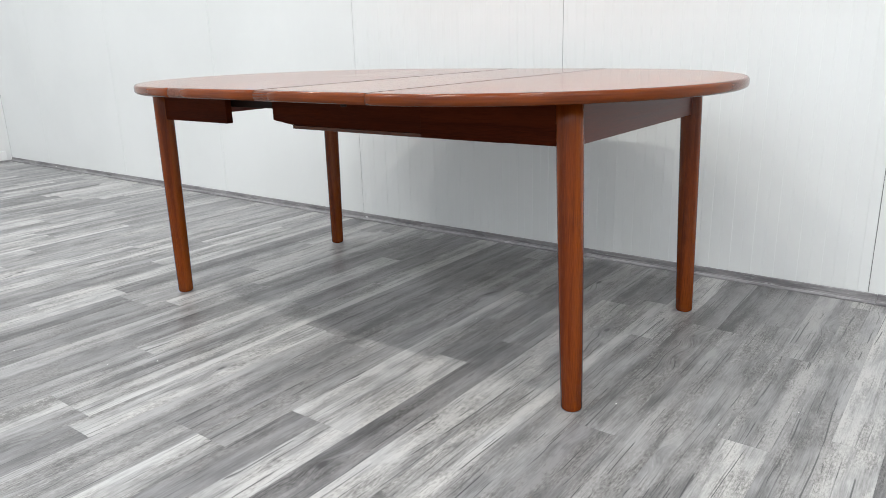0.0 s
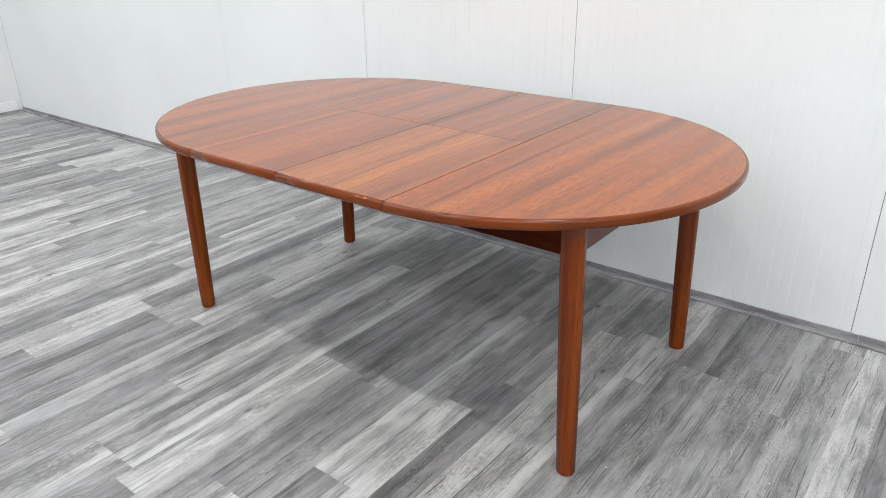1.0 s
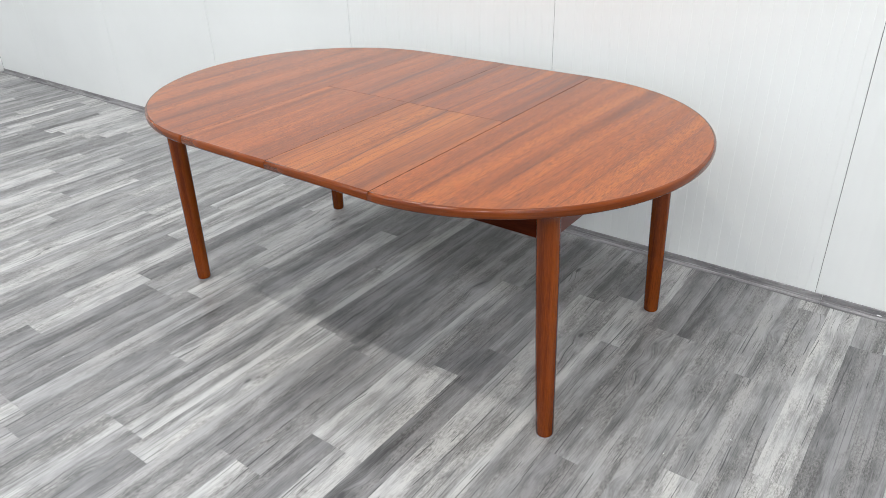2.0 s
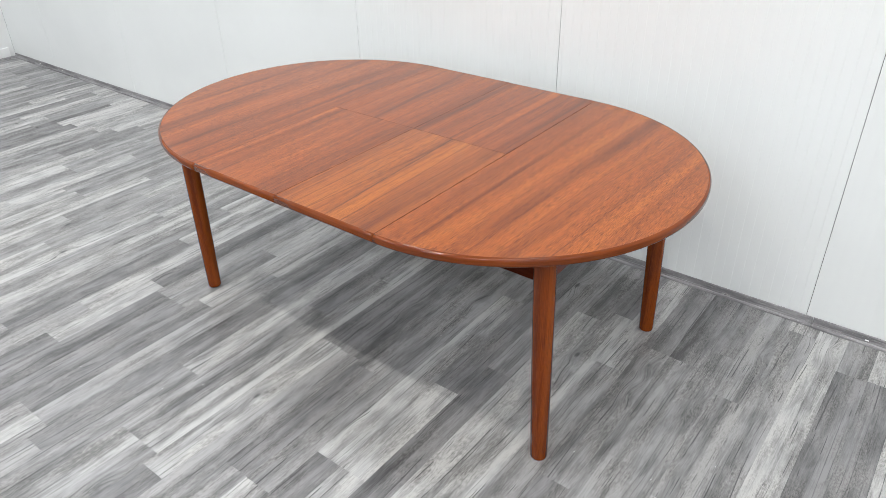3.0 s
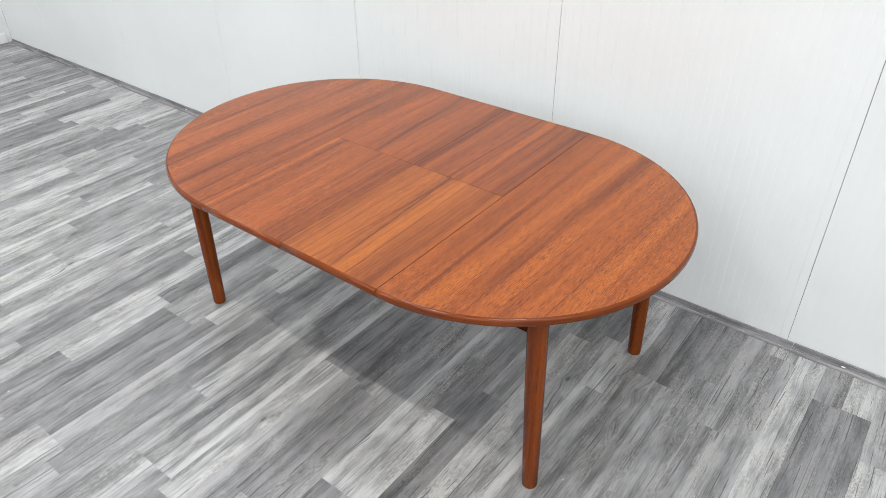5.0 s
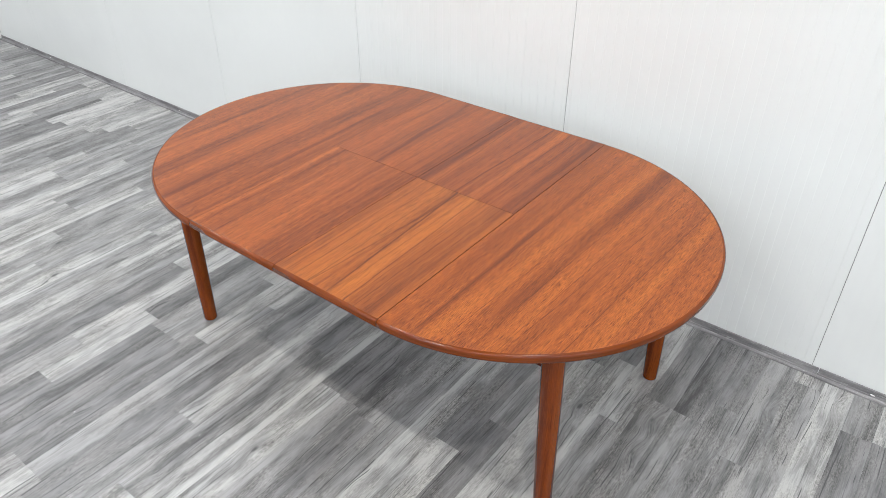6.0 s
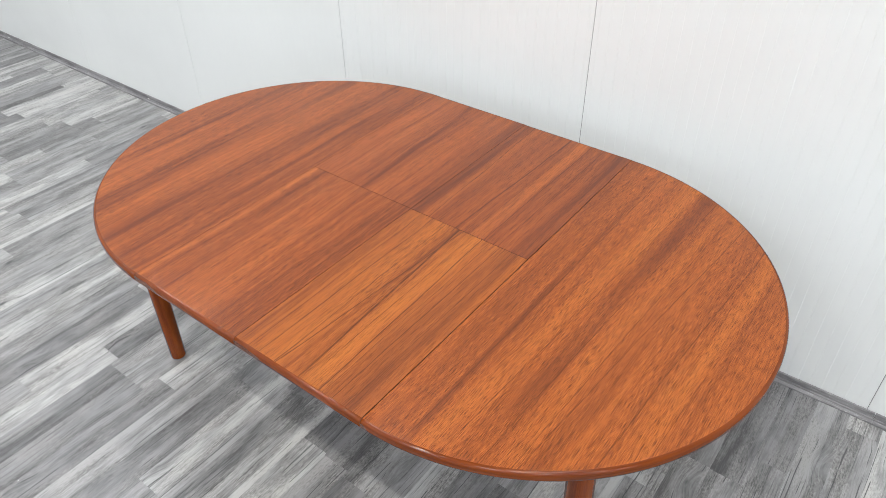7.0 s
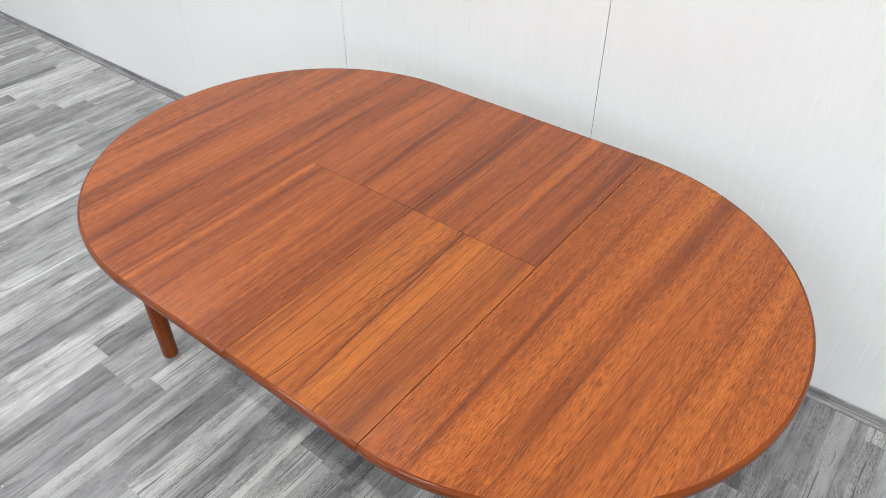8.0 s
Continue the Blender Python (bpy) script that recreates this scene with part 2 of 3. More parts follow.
    n.bump(n.math("SUBTRACT", n.math("ADD", fibre, streak), n.math("MULTIPLY", crack, 2.0)), 0.05, 0.0006)
    return n.done(col, n.remap(streak, 0.3, 0.7, 0.30, 0.44), spec=0.42)


def painted(name, color, rough, dirt=0.04, scale=1.3):
    """Paint with faint unevenness and fine orange peel."""
    n = Net(name)
    p = n.node("ShaderNodeNewGeometry").outputs["Position"]
    cloud = n.noise(p, scale, 4, 0.6)
    col = n.mix(n.remap(cloud, 0.35, 0.7, 0.0, 1.0), color, tuple(c * (1 - dirt) for c in color))
    speck = n.remap(n.noise(p, 38, 2), 0.74, 0.80)
    col = n.mix(n.math("MULTIPLY", speck, 0.08), col, (0.4, 0.4, 0.39))
    n.bump(n.noise(p, 260, 2), 0.04, 0.0004)
    return n.done(col, n.remap(cloud, 0.3, 0.7, rough - 0.04, rough + 0.06), spec=0.4)


def trim_foil(name):
    """Grey oak foil on the floor trim: grain along the wall, scuffs and paler worn ridges."""
    n = Net(name)
    p = n.node("ShaderNodeNewGeometry").outputs["Position"]
    grain = n.noise(n.vmath("MULTIPLY", p, (7.0, 190, 190)), 1.0, 3, 0.65)
    stain = n.noise(n.vmath("MULTIPLY", p, (5.0, 30, 30)), 1.0, 4, 0.65)
    scuff = n.remap(n.noise(n.vmath("MULTIPLY", p, (26.0, 160, 160)), 1.0, 3, 0.7), 0.58, 0.70)
    col = n.mix(n.remap(stain, 0.35, 0.68), (0.270, 0.262, 0.268), (0.135, 0.130, 0.136))
    col = n.mix(n.remap(grain, 0.45, 0.70, 0.0, 0.5), col, (0.100, 0.097, 0.102))
    col = n.mix(n.math("MULTIPLY", scuff, 0.5), col, (0.46, 0.455, 0.45))
    n.bump(grain, 0.1, 0.0005)
    return n.done(col, n.remap(stain, 0.3, 0.7, 0.32, 0.50), spec=0.45)


TEAK_W = veneer("teak_west_half", (0.0, 0.0, 0.0), (0.1238, 0.02683, 0.005543), (0.2498, 0.05934, 0.01097), (0.3511, 0.09691, 0.01667),
                bands=[(-0.49, 0.040, -0.17, 0.03), (-0.66, 0.045, -0.15, 0.03), (-0.58, 0.030, 0.09, 0.03), (-0.385, 0.045, -0.11, 0.0), (-0.80, 0.030, -0.12, 0.04), (-0.735, 0.020, 0.08, 0.03), (-0.435, 0.018, 0.07, 0.02)],
                lines=[(-0.455, 0.0016, 0.40, 0.02), (-0.545, 0.0014, 0.35, 0.02), (-0.725, 0.0016, 0.35, 0.03), (-0.625, 0.0012, 0.35, 0.02)], rough_at=0.65, coat=0.86, calm=0.95)
TEAK_A = veneer("teak_leaf_brown", (3.3, 2.0, 0.0), (0.1238, 0.02683, 0.005543), (0.252, 0.06014, 0.01097), (0.3555, 0.09808, 0.01667),
                bands=[(-0.313, 0.022, 0.12, 0.0), (-0.285, 0.024, -0.20, 0.02), (-0.20, 0.04, 0.06, 0.0), (-0.12, 0.04, -0.07, 0.0), (0.036, 0.080, -0.14, 0.0)],
                lines=[(-0.252, 0.0014, 0.45, 0.0), (-0.212, 0.0016, 0.45, 0.03), (-0.140, 0.0012, 0.40, 0.0), (-0.058, 0.0012, 0.40, 0.0), (0.006, 0.0014, 0.4, 0.0)], rough_at=0.55, coat=0.88, calm=0.95)
TEAK_B = veneer("teak_leaf_far", (3.1, 1.2, 0.0), (0.1209, 0.02658, 0.006018), (0.2359, 0.05475, 0.01052), (0.3288, 0.08787, 0.01641),
                bands=[(-0.308, 0.035, 0.12, 0.04), (-0.138, 0.016, -0.16, -0.06), (-0.20, 0.045, -0.07, 0.0), (-0.055, 0.04, 0.08, 0.0), (0.030, 0.050, -0.19, 0.0)],
                lines=[(-0.262, 0.0012, 0.40, 0.0), (-0.245, 0.0012, 0.35, 0.02), (-0.162, 0.0014, 0.40, -0.05), (-0.118, 0.0012, 0.40, 0.0), (-0.070, 0.0013, 0.40, 0.0)], rough_at=0.25, coat=0.93, calm=0.8)
TEAK_C = veneer("teak_leaf_bright", (6.56, 2.1, 0.0), (0.1355, 0.031, 0.005827), (0.2712, 0.06944, 0.009832), (0.3943, 0.12, 0.01505),
                bands=[(0.270, 0.060, 0.10, 0.0), (0.150, 0.030, 0.05, 0.0), (0.052, 0.022, -0.06, 0.0), (0.374, 0.045, -0.13, 0.0), (0.200, 0.010, -0.10, 0.02)],
                lines=[(0.201, 0.0036, 0.80, -0.05), (0.212, 0.0020, 0.75, 0.085), (0.272, 0.0022, 0.80, -0.03), (0.326, 0.0017, 0.68, 0.0), (0.116, 0.0020, 0.72, 0.01),
                       (0.078, 0.0017, 0.65, 0.0), (0.158, 0.0017, 0.65, 0.0), (0.299, 0.0014, 0.55, 0.0), (0.362, 0.0014, 0.50, 0.0), (0.243, 0.0014, 0.50, -0.01)], rough_at=0.35, coat=0.97, calm=0.6)
TEAK_D = veneer("teak_leaf_dark", (9.3, 4.4, 0.0), (0.1123, 0.02445, 0.005384), (0.226, 0.05216, 0.00987), (0.3238, 0.08566, 0.01541),
                bands=[(0.052, 0.035, -0.13, 0.0), (0.135, 0.035, 0.06, 0.0), (0.250, 0.035, 0.12, 0.0), (0.372, 0.050, -0.14, 0.0)],
                lines=[(0.186, 0.0032, 0.70, 0.03), (0.274, 0.0016, 0.60, 0.0), (0.098, 0.0018, 0.60, -0.04), (0.125, 0.0013, 0.45, 0.0), (0.228, 0.0014, 0.45, 0.01), (0.316, 0.0013, 0.45, 0.0)], rough_at=0.25, coat=0.96, calm=0.75)
TEAK_E = veneer("teak_east_half", (12.9, 0.7, 0.0), (0.1393, 0.03108, 0.006176), (0.273, 0.06602, 0.01033), (0.3819, 0.1102, 0.01595),
                bands=[(0.430, 0.050, -0.08, 0.0), (0.505, 0.014, -0.15, 0.0), (0.583, 0.032, 0.17, 0.073), (0.645, 0.045, -0.15, 0.045), (0.705, 0.030, 0.05, 0.06), (0.775, 0.026, -0.08, 0.08), (0.880, 0.050, 0.12, 0.05)],
                lines=[(0.512, 0.0024, 0.45, 0.02), (0.606, 0.0016, 0.55, 0.06), (0.668, 0.0018, 0.58, 0.05), (0.722, 0.0016, 0.55, 0.05), (0.752, 0.0018, 0.62, 0.09), (0.842, 0.0022, 0.55, 0.06), (0.905, 0.0012, 0.4, 0.05)], rough_at=0.95, coat=0.88, calm=0.52)
TEAK_EDGE = rim_wood("teak_rim", (0.094, 0.0172, 0.0020), (0.172, 0.0362, 0.0042))
TEAK_JOINT = teak("teak_joint", (4.4, 1.9, 6.0), (0.030, 0.0080, 0.0030), (0.042, 0.0110, 0.0040), (0.056, 0.0150, 0.0055), grain="x", veins=0.0, gloss=0.5, spec=0.1)
TEAK_LEG = teak("teak_leg", (1.7, 5.2, 3.0), (0.094, 0.0152, 0.0016), (0.150, 0.0278, 0.0025), (0.202, 0.0430, 0.0038), grain="z", veins=0.25, bands=26, fine=0.5, spec=0.26, gloss=0.16)
# side aprons and runners: shade under the top darkens the colour; end aprons lighter
TEAK_APRON_SHADED = teak("teak_apron_shaded", (8.8, 3.3, 1.0), (0.028, 0.0044, 0.0013), (0.046, 0.0074, 0.0020), (0.064, 0.0110, 0.0029), grain="x", veins=0.3, fine=0.6, gloss=0.52, spec=0.03)
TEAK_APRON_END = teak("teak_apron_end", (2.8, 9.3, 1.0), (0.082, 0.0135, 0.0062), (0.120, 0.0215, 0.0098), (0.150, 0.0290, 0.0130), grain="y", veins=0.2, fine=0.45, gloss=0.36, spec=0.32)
# near-black colour carries the shade deep under the top
TEAK_DEEP_SHADE = teak("deep_shade_wood", (4.4, 1.9, 6.0), (0.010, 0.0040, 0.0025), (0.014, 0.0055, 0.0035), (0.020, 0.0080, 0.0050), grain="x", veins=0.0, gloss=0.5, spec=0.2)
RUNNER_STRIP = teak("brown_runner_strip", (5.5, 1.3, 4.0), (0.045, 0.0105, 0.0035), (0.062, 0.0150, 0.0050), (0.080, 0.0210, 0.0070), grain="x", veins=0.1)
TONES = [(0.297, 0.296, 0.295), (0.212, 0.211, 0.213), (0.156, 0.155, 0.158)]
OAK = [laminate("grey_oak_pale", TONES[0]), laminate("grey_oak", TONES[1]), laminate("grey_oak_dark", TONES[2])]
OAK_FAR = [laminate("grey_oak_pale_field", TONES[0], True), laminate("grey_oak_field", TONES[1], True), laminate("grey_oak_dark_field", TONES[2], True)]
PANEL = painted("white_coated_panel", (0.685, 0.70, 0.695), 0.42)
PLASTER = painted("white_wall_paint", (0.67, 0.68, 0.675), 0.6)
GLOSS = painted("white_gloss_paint", (0.74, 0.745, 0.74), 0.35)
CEILING = painted("grey_ceiling_sheet", (0.38, 0.38, 0.40), 0.7)
PALE_WALL = painted("pale_wall_paint", (0.80, 0.82, 0.84), 0.7)
JOINT = painted("dark_joint_seal", (0.15, 0.15, 0.155), 0.7)
TRIM = trim_foil("grey_floor_trim")
SUBFLOOR = painted("grey_underlay", (0.07, 0.07, 0.072), 0.8)
glow = Net("lamp_diffuser")
glow.bsdf.inputs["Emission Color"].default_value = (1, 0.985, 0.96, 1)
glow.bsdf.inputs["Emission Strength"].default_value = 6.0
DIFFUSER = glow.done((0.8, 0.8, 0.8), 0.5)


# ---- mesh helpers ----
def part(name, bm, material, parent=None, label=""):
    """Links a bmesh as one mesh object, under a parent where there is one."""
    bmesh.ops.recalc_face_normals(bm, faces=bm.faces)
    me = bpy.data.meshes.new(name)
    bm.to_mesh(me)
    bm.free()
    for m in material if isinstance(material, (list, tuple)) else [material]:
        me.materials.append(m)
    ob = new(name, me)
    if parent:
        ob.parent = parent
    if label:
        ob["label"] = label
    return ob


def box(bm, x0, x1, y0, y1, z0, z1, bevel=0.0, segments=2):
    made = bmesh.ops.create_cube(bm, size=1.0, matrix=Matrix.LocRotScale(
        ((x0 + x1) / 2, (y0 + y1) / 2, (z0 + z1) / 2), None, (x1 - x0, y1 - y0, z1 - z0)))
    if bevel:
        edges = list({e for v in made["verts"] for e in v.link_edges})
        bmesh.ops.bevel(bm, geom=edges, offset=bevel, segments=segments, profile=0.5, affect="EDGES")


def prism(bm, profile, axis, a, b):
    """A profile of two coordinates drawn out along an axis from a to b."""
    def at(u, v, w):
        return {"x": (w, u, v), "y": (u, w, v), "z": (u, v, w)}[axis]
    ends = [[bm.verts.new(at(u, v, w)) for u, v in profile] for w in (a, b)]
    k = len(profile)
    for i in range(k):
        bm.faces.new((ends[0][i], ends[0][(i + 1) % k], ends[1][(i + 1) % k], ends[1][i]))
    bm.faces.new(ends[0])
    bm.faces.new(ends[1])


def lathe(bm, rings, cx, cy, sides=40):
    """A turned body from (radius, z) rings."""
    loops = [[bm.verts.new((cx + r * math.cos(2 * math.pi * i / sides), cy + r * math.sin(2 * math.pi * i / sides), z))
              for i in range(sides)] for r, z in rings]
    for lo, hi in zip(loops, loops[1:]):
        for i in range(sides):
            f = bm.faces.new((lo[i], lo[(i + 1) % sides], hi[(i + 1) % sides], hi[i]))
            f.smooth = True
    bm.faces.new(loops[0])
    bm.faces.new(loops[-1])


# ---- room ----
X0, X1, Y0, Y1, TOP = -4.86, 6.9, -7.6, 0.885, 5.06

bm = bmesh.new()
box(bm, X0 - 0.2, X1 + 0.2, Y0 - 0.2, Y1 + 0.25, -0.12, -0.008)
floor = tagged(part("floor", bm, SUBFLOOR), "grey weathered-oak laminate strip floor, matt and slightly worn", "floor", kind="structure")

bm = bmesh.new()
box(bm, X0 - 0.2, X1 + 0.2, Y0 - 0.2, Y1 + 0.25, TOP, TOP + 0.12)
tagged(part("ceiling", bm, CEILING), "plain grey ceiling sheet above the room", "ceiling", kind="structure")

bm = bmesh.new()
box(bm, X0 - 0.2, X1 + 0.2, Y1 + 0.05, Y1 + 0.2, -0.008, TOP)
wall_north = tagged(part("wall_north", bm, JOINT), "white ribbed sandwich-panel wall with dark upright joints", "wall", kind="structure")


def wall_panel(a, b):
    """One coated panel: bands alternately proud and sunk by a millimetre, with narrow slopes between; almost flat away from the table."""
    bm = bmesh.new()
    pitch, slope, deep = 0.03625, 0.0022, 0.0010 if -0.5 < b < 1.5 else 0.0002
    front = [(a + 0.0008, 0.002), (a + 0.0014, 0.0)]
    x, sunk = a + 0.0165, False
    while x + slope < b - 0.012:
        front += [(x, deep if sunk else 0.0), (x + slope, 0.0 if sunk else deep)]
        sunk = not sunk
        x += pitch
    front += [(b - 0.0014, deep if sunk else 0.0), (b - 0.0008, 0.002)]
    low = [bm.verts.new((u, Y1 + d, 0.004)) for u, d in front]
    high = [bm.verts.new((u, Y1 + d, TOP - 0.002)) for u, d in front]
    for i in range(len(front) - 1):
        bm.faces.new((low[i], low[i + 1], high[i + 1], high[i]))
    rear = [bm.verts.new((u, Y1 + 0.048, z)) for u, z in ((a + 0.0008, 0.004), (b - 0.0008, 0.004), (b - 0.0008, TOP - 0.002), (a + 0.0008, TOP - 0.002))]
    bm.faces.new((low[0], high[0], rear[3], rear[0]))
    bm.faces.new((low[-1], rear[1], rear[2], high[-1]))
    bm.faces.new([*low, rear[1], rear[0]])
    bm.faces.new([*high, rear[2], rear[3]])
    bm.faces.new(rear)
    return part("wall_panel", bm, PANEL, wall_north)


SEAMS = [X0, -4.205, -3.117, -2.029, -0.940, 0.147, 1.247, 2.340, 3.430, 4.520, 5.610, X1]
for a, b in zip(SEAMS, SEAMS[1:]):
    wall_panel(a, b)
for x in SEAMS[1:-1]:
    bm = bmesh.new()
    box(bm, x - 0.0007, x + 0.0007, Y1 + 0.0015, Y1 + 0.045, 0.004, TOP - 0.002)
    part("joint_seal", bm, JOINT, wall_north)

bm = bmesh.new()
box(bm, X0 - 0.2, X0, Y0 - 0.2, Y1 - 0.0005, -0.008, TOP)
tagged(part("wall_west", bm, PLASTER), "plain white painted wall with a white skirting", "wall", kind="structure")
bm = bmesh.new()
box(bm, X1, X1 + 0.2, Y0 - 0.2, Y1 - 0.0005, -0.008, TOP)
tagged(part("wall_east", bm, PALE_WALL), "plain off-white painted wall of the room", "wall", kind="structure")
bm = bmesh.new()
box(bm, X0, X1, Y0 - 0.2, Y0, -0.008, TOP)
tagged(part("wall_south", bm, PALE_WALL), "plain off-white painted wall facing the panel wall", "wall", kind="structure")

# floor-edge trim along the panel wall, in lengths
trim = tagged(new("baseboard"), "low grey stepped floor trim along the panel wall", "floor trim", kind="structure")
profile = [(Y1, 0.0), (Y1 - 0.0270, 0.0), (Y1 - 0.0272, 0.0050), (Y1 - 0.0235, 0.0085), (Y1 - 0.0180, 0.0095), (Y1 - 0.0160, 0.0060), (Y1 - 0.0140, 0.0060),
           (Y1 - 0.0125, 0.0105), (Y1 - 0.0090, 0.0115), (Y1 - 0.0078, 0.0080), (Y1 - 0.0062, 0.0080), (Y1 - 0.0052, 0.0270), (Y1 - 0.0035, 0.0292), (Y1, 0.0292)]
cuts = [X0 + 0.003, -3.35, -0.926, 1.273, 3.6, 5.6, X1 - 0.003]
for k, (a, b) in enumerate(zip(cuts, cuts[1:])):
    bm = bmesh.new()
    lift = 0.0012 * (k % 2)
    prism(bm, [(u - 0.001 * (k % 2), v + (lift if v > 0.002 else 0)) for u, v in profile], "x", a + 0.0008, b - 0.0008)
    part("trim_length", bm, TRIM, trim)

# white skirting on the side wall
skirt = tagged(new("skirting"), "white gloss-painted skirting board on the side wall", "skirting", kind="structure")
bm = bmesh.new()
box(bm, X0, X0 + 0.018, Y0 + 0.01, Y1 - 0.045, 0.012, 0.085, 0.004)
part("skirting_board", bm, GLOSS, skirt)
bm = bmesh.new()
prism(bm, [(X0, 0.0), (X0 + 0.03, 0.0), (X0 + 0.03, 0.005), (X0 + 0.019, 0.0115), (X0, 0.0115)], "y", Y0 + 0.01, Y1 - 0.029)
part("trim_length", bm, TRIM, skirt)

# ceiling lights over the lamps, those of the added fill rows too
fixture = None
for lx, ly, *_ in LAMPS:
    if fixture is None:
        fixture = tagged(new("ceiling_light"), "round white surface-mounted ceiling light, switched on", "ceiling light", "ceiling lights")
        fixture.location = (lx, ly, TOP)
        bm = bmesh.new()
        lathe(bm, [(0.200, 0.0), (0.202, -0.034), (0.198, -0.042), (0.186, -0.042), (0.184, -0.034)], 0, 0)
        part("frame", bm, GLOSS, fixture)
        bm = bmesh.new()
        lathe(bm, [(0.183, -0.026), (0.183, -0.036)], 0, 0)
        part("diffuser", bm, DIFFUSER, fixture, "glowing opal diffuser disc")
    else:
        copy_thing(fixture, pose(lx, ly, TOP))


# ---- dining table ----
TABLE_H, EDGE = 0.7305, 0.0265
CY, HALF = 0.1100, 0.6030
SEAM_W, SEAM_M, SEAM_E = -0.328, 0.036, 0.406
END_W, END_E = 0.609, 0.605
table = tagged(new("dining_table"), "extended oval teak dining table with round tapered legs", "dining table")


def outline(x0, x1, y0, y1):
    """The corners of one sheet of the top, in order, each with the outward normal where it lies on the rim."""
    pts = []

    def rim(x, sign):
        if x < SEAM_W:
            c, a = SEAM_W, END_W
        elif x > SEAM_E:
            c, a = SEAM_E, END_E
        else:
            return CY + sign * HALF, (0.0, float(sign))
        u = max(-1.0, min(1.0, (x - c) / a))
        v = math.sqrt(max(0.0, 1 - u * u))
        nx, ny = u / a, sign * v / HALF
        s = math.hypot(nx, ny)
        return CY + sign * v * HALF, (nx / s, ny / s)

    def along(a, b, sign):
        n = 48
        for k in range(n + 1):
            s = k / n
            if a < SEAM_W - 0.01 and b <= SEAM_W + 0.01:
                x = SEAM_W - END_W * math.cos(s * math.pi / 2) if sign < 0 else SEAM_W - END_W * math.sin(s * math.pi / 2)
                x = min(x, b)
            elif b > SEAM_E + 0.01:
                x = SEAM_E + END_E * math.sin(s * math.pi / 2) if sign < 0 else SEAM_E + END_E * math.cos(s * math.pi / 2)
                x = max(x, a)
            else:
                if k % 12:
                    continue
                x = a + (b - a) * s if sign < 0 else b + (a - b) * s
            y, nrm = rim(x, sign)
            if pts and math.hypot(pts[-1][0] - x, pts[-1][1] - y) < 1e-5:
                continue
            pts.append((x, y, nrm))

    if y0 is None:
        along(x0, x1, -1)
    else:
        pts.extend([(x0, y0, (0, 0)), (x1, y0, (0, 0))])
    if y1 is None:
        along(x0, x1, 1)
    else:
        pts.extend([(x1, y1, (0, 0)), (x0, y1, (0, 0))])
    if math.hypot(pts[0][0] - pts[-1][0], pts[0][1] - pts[-1][1]) < 1e-5:
        pts.pop()
    return pts


G, GM, GF = 0.0005, 0.0002, 0.0003


def top_sheet(name, x0, x1, y0, y1, material, label="", sunk=0.0):
    """A veneered sheet with a rounded solid rim; sunk: how far it sits below its neighbour to the west."""
    bm = bmesh.new()
    low, high = 0.0095, 0.0085
    arc = [k * math.pi / 12 for k in range(7)]
    levels = [(low - low * math.cos(a), low - low * math.sin(a)) for a in arc] + [(EDGE * 0.52, -0.0002)]
    levels += [(EDGE - high + high * math.sin(a), high - high * math.cos(a)) for a in arc]
    pts = outline(x0, x1, y0, y1)
    base = TABLE_H - EDGE - sunk
    chamfer = [0.0] * (len(levels) - 1) + [0.0003]

    def seam(x):
        """Inward step of the arris along a joint between sheets."""
        west, east = x0 > SEAM_M - 0.01 and x - x0 < 1e-4, x1 in (SEAM_M - GM, SEAM_E - G) and x1 - x < 1e-4
        return west - east

    loops = [[bm.verts.new((x - nx * d + seam(x) * c, y - ny * d, base + h)) for x, y, (nx, ny) in pts] for (h, d), c in zip(levels, chamfer)]
    k = len(pts)
    for lo, hi in zip(loops, loops[1:]):
        for i in range(k):
            j = (i + 1) % k
            f = bm.faces.new((lo[i], lo[j], hi[j], hi[i]))
            joint_face = pts[i][2] == (0, 0) and pts[j][2] == (0, 0) or abs(pts[i][0] - pts[j][0]) < 1e-5 and abs(pts[i][1] - pts[j][1]) > 0.2
            f.material_index = 2 if joint_face else 1
            f.smooth = pts[i][2] != (0, 0) and pts[j][2] != (0, 0) and abs(pts[i][0] - pts[j][0]) + abs(pts[i][1] - pts[j][1]) < 0.2
    bm.faces.new(loops[0]).material_index = 1
    bm.faces.new(loops[-1])
    return part(name, bm, [material, TEAK_EDGE, TEAK_JOINT], table, label)


top_sheet("tabletop_half", SEAM_W - END_W, SEAM_W - G, None, None, TEAK_W, "rounded half of the teak top with straight grain")
top_sheet("tabletop_half", SEAM_E + G, SEAM_E + END_E, None, None, TEAK_E, "rounded half of the teak top with straight grain", 0.0010)
top_sheet("leaf", SEAM_W + GF, SEAM_M - GM, None, CY + 0.0103, TEAK_A, "extension leaf in mid-brown teak")
top_sheet("leaf", SEAM_W + GF, SEAM_M - GM, CY + 0.0114, None, TEAK_B, "extension leaf in darker brown teak")
top_sheet("leaf", SEAM_M + GM, SEAM_E - G, None, CY + 0.0103, TEAK_C, "extension leaf in bright orange teak with dark veins", 0.0005)
top_sheet("leaf", SEAM_M + GM, SEAM_E - G, CY + 0.0114, None, TEAK_D, "extension leaf in darker brown teak with dark veins", 0.0005)

# legs
LEG_W, LEG_E, LEG_S, LEG_N = -0.737, 0.794, -0.262, 0.499
SPLAY_W, SPLAY_E = 0.010, 0.021


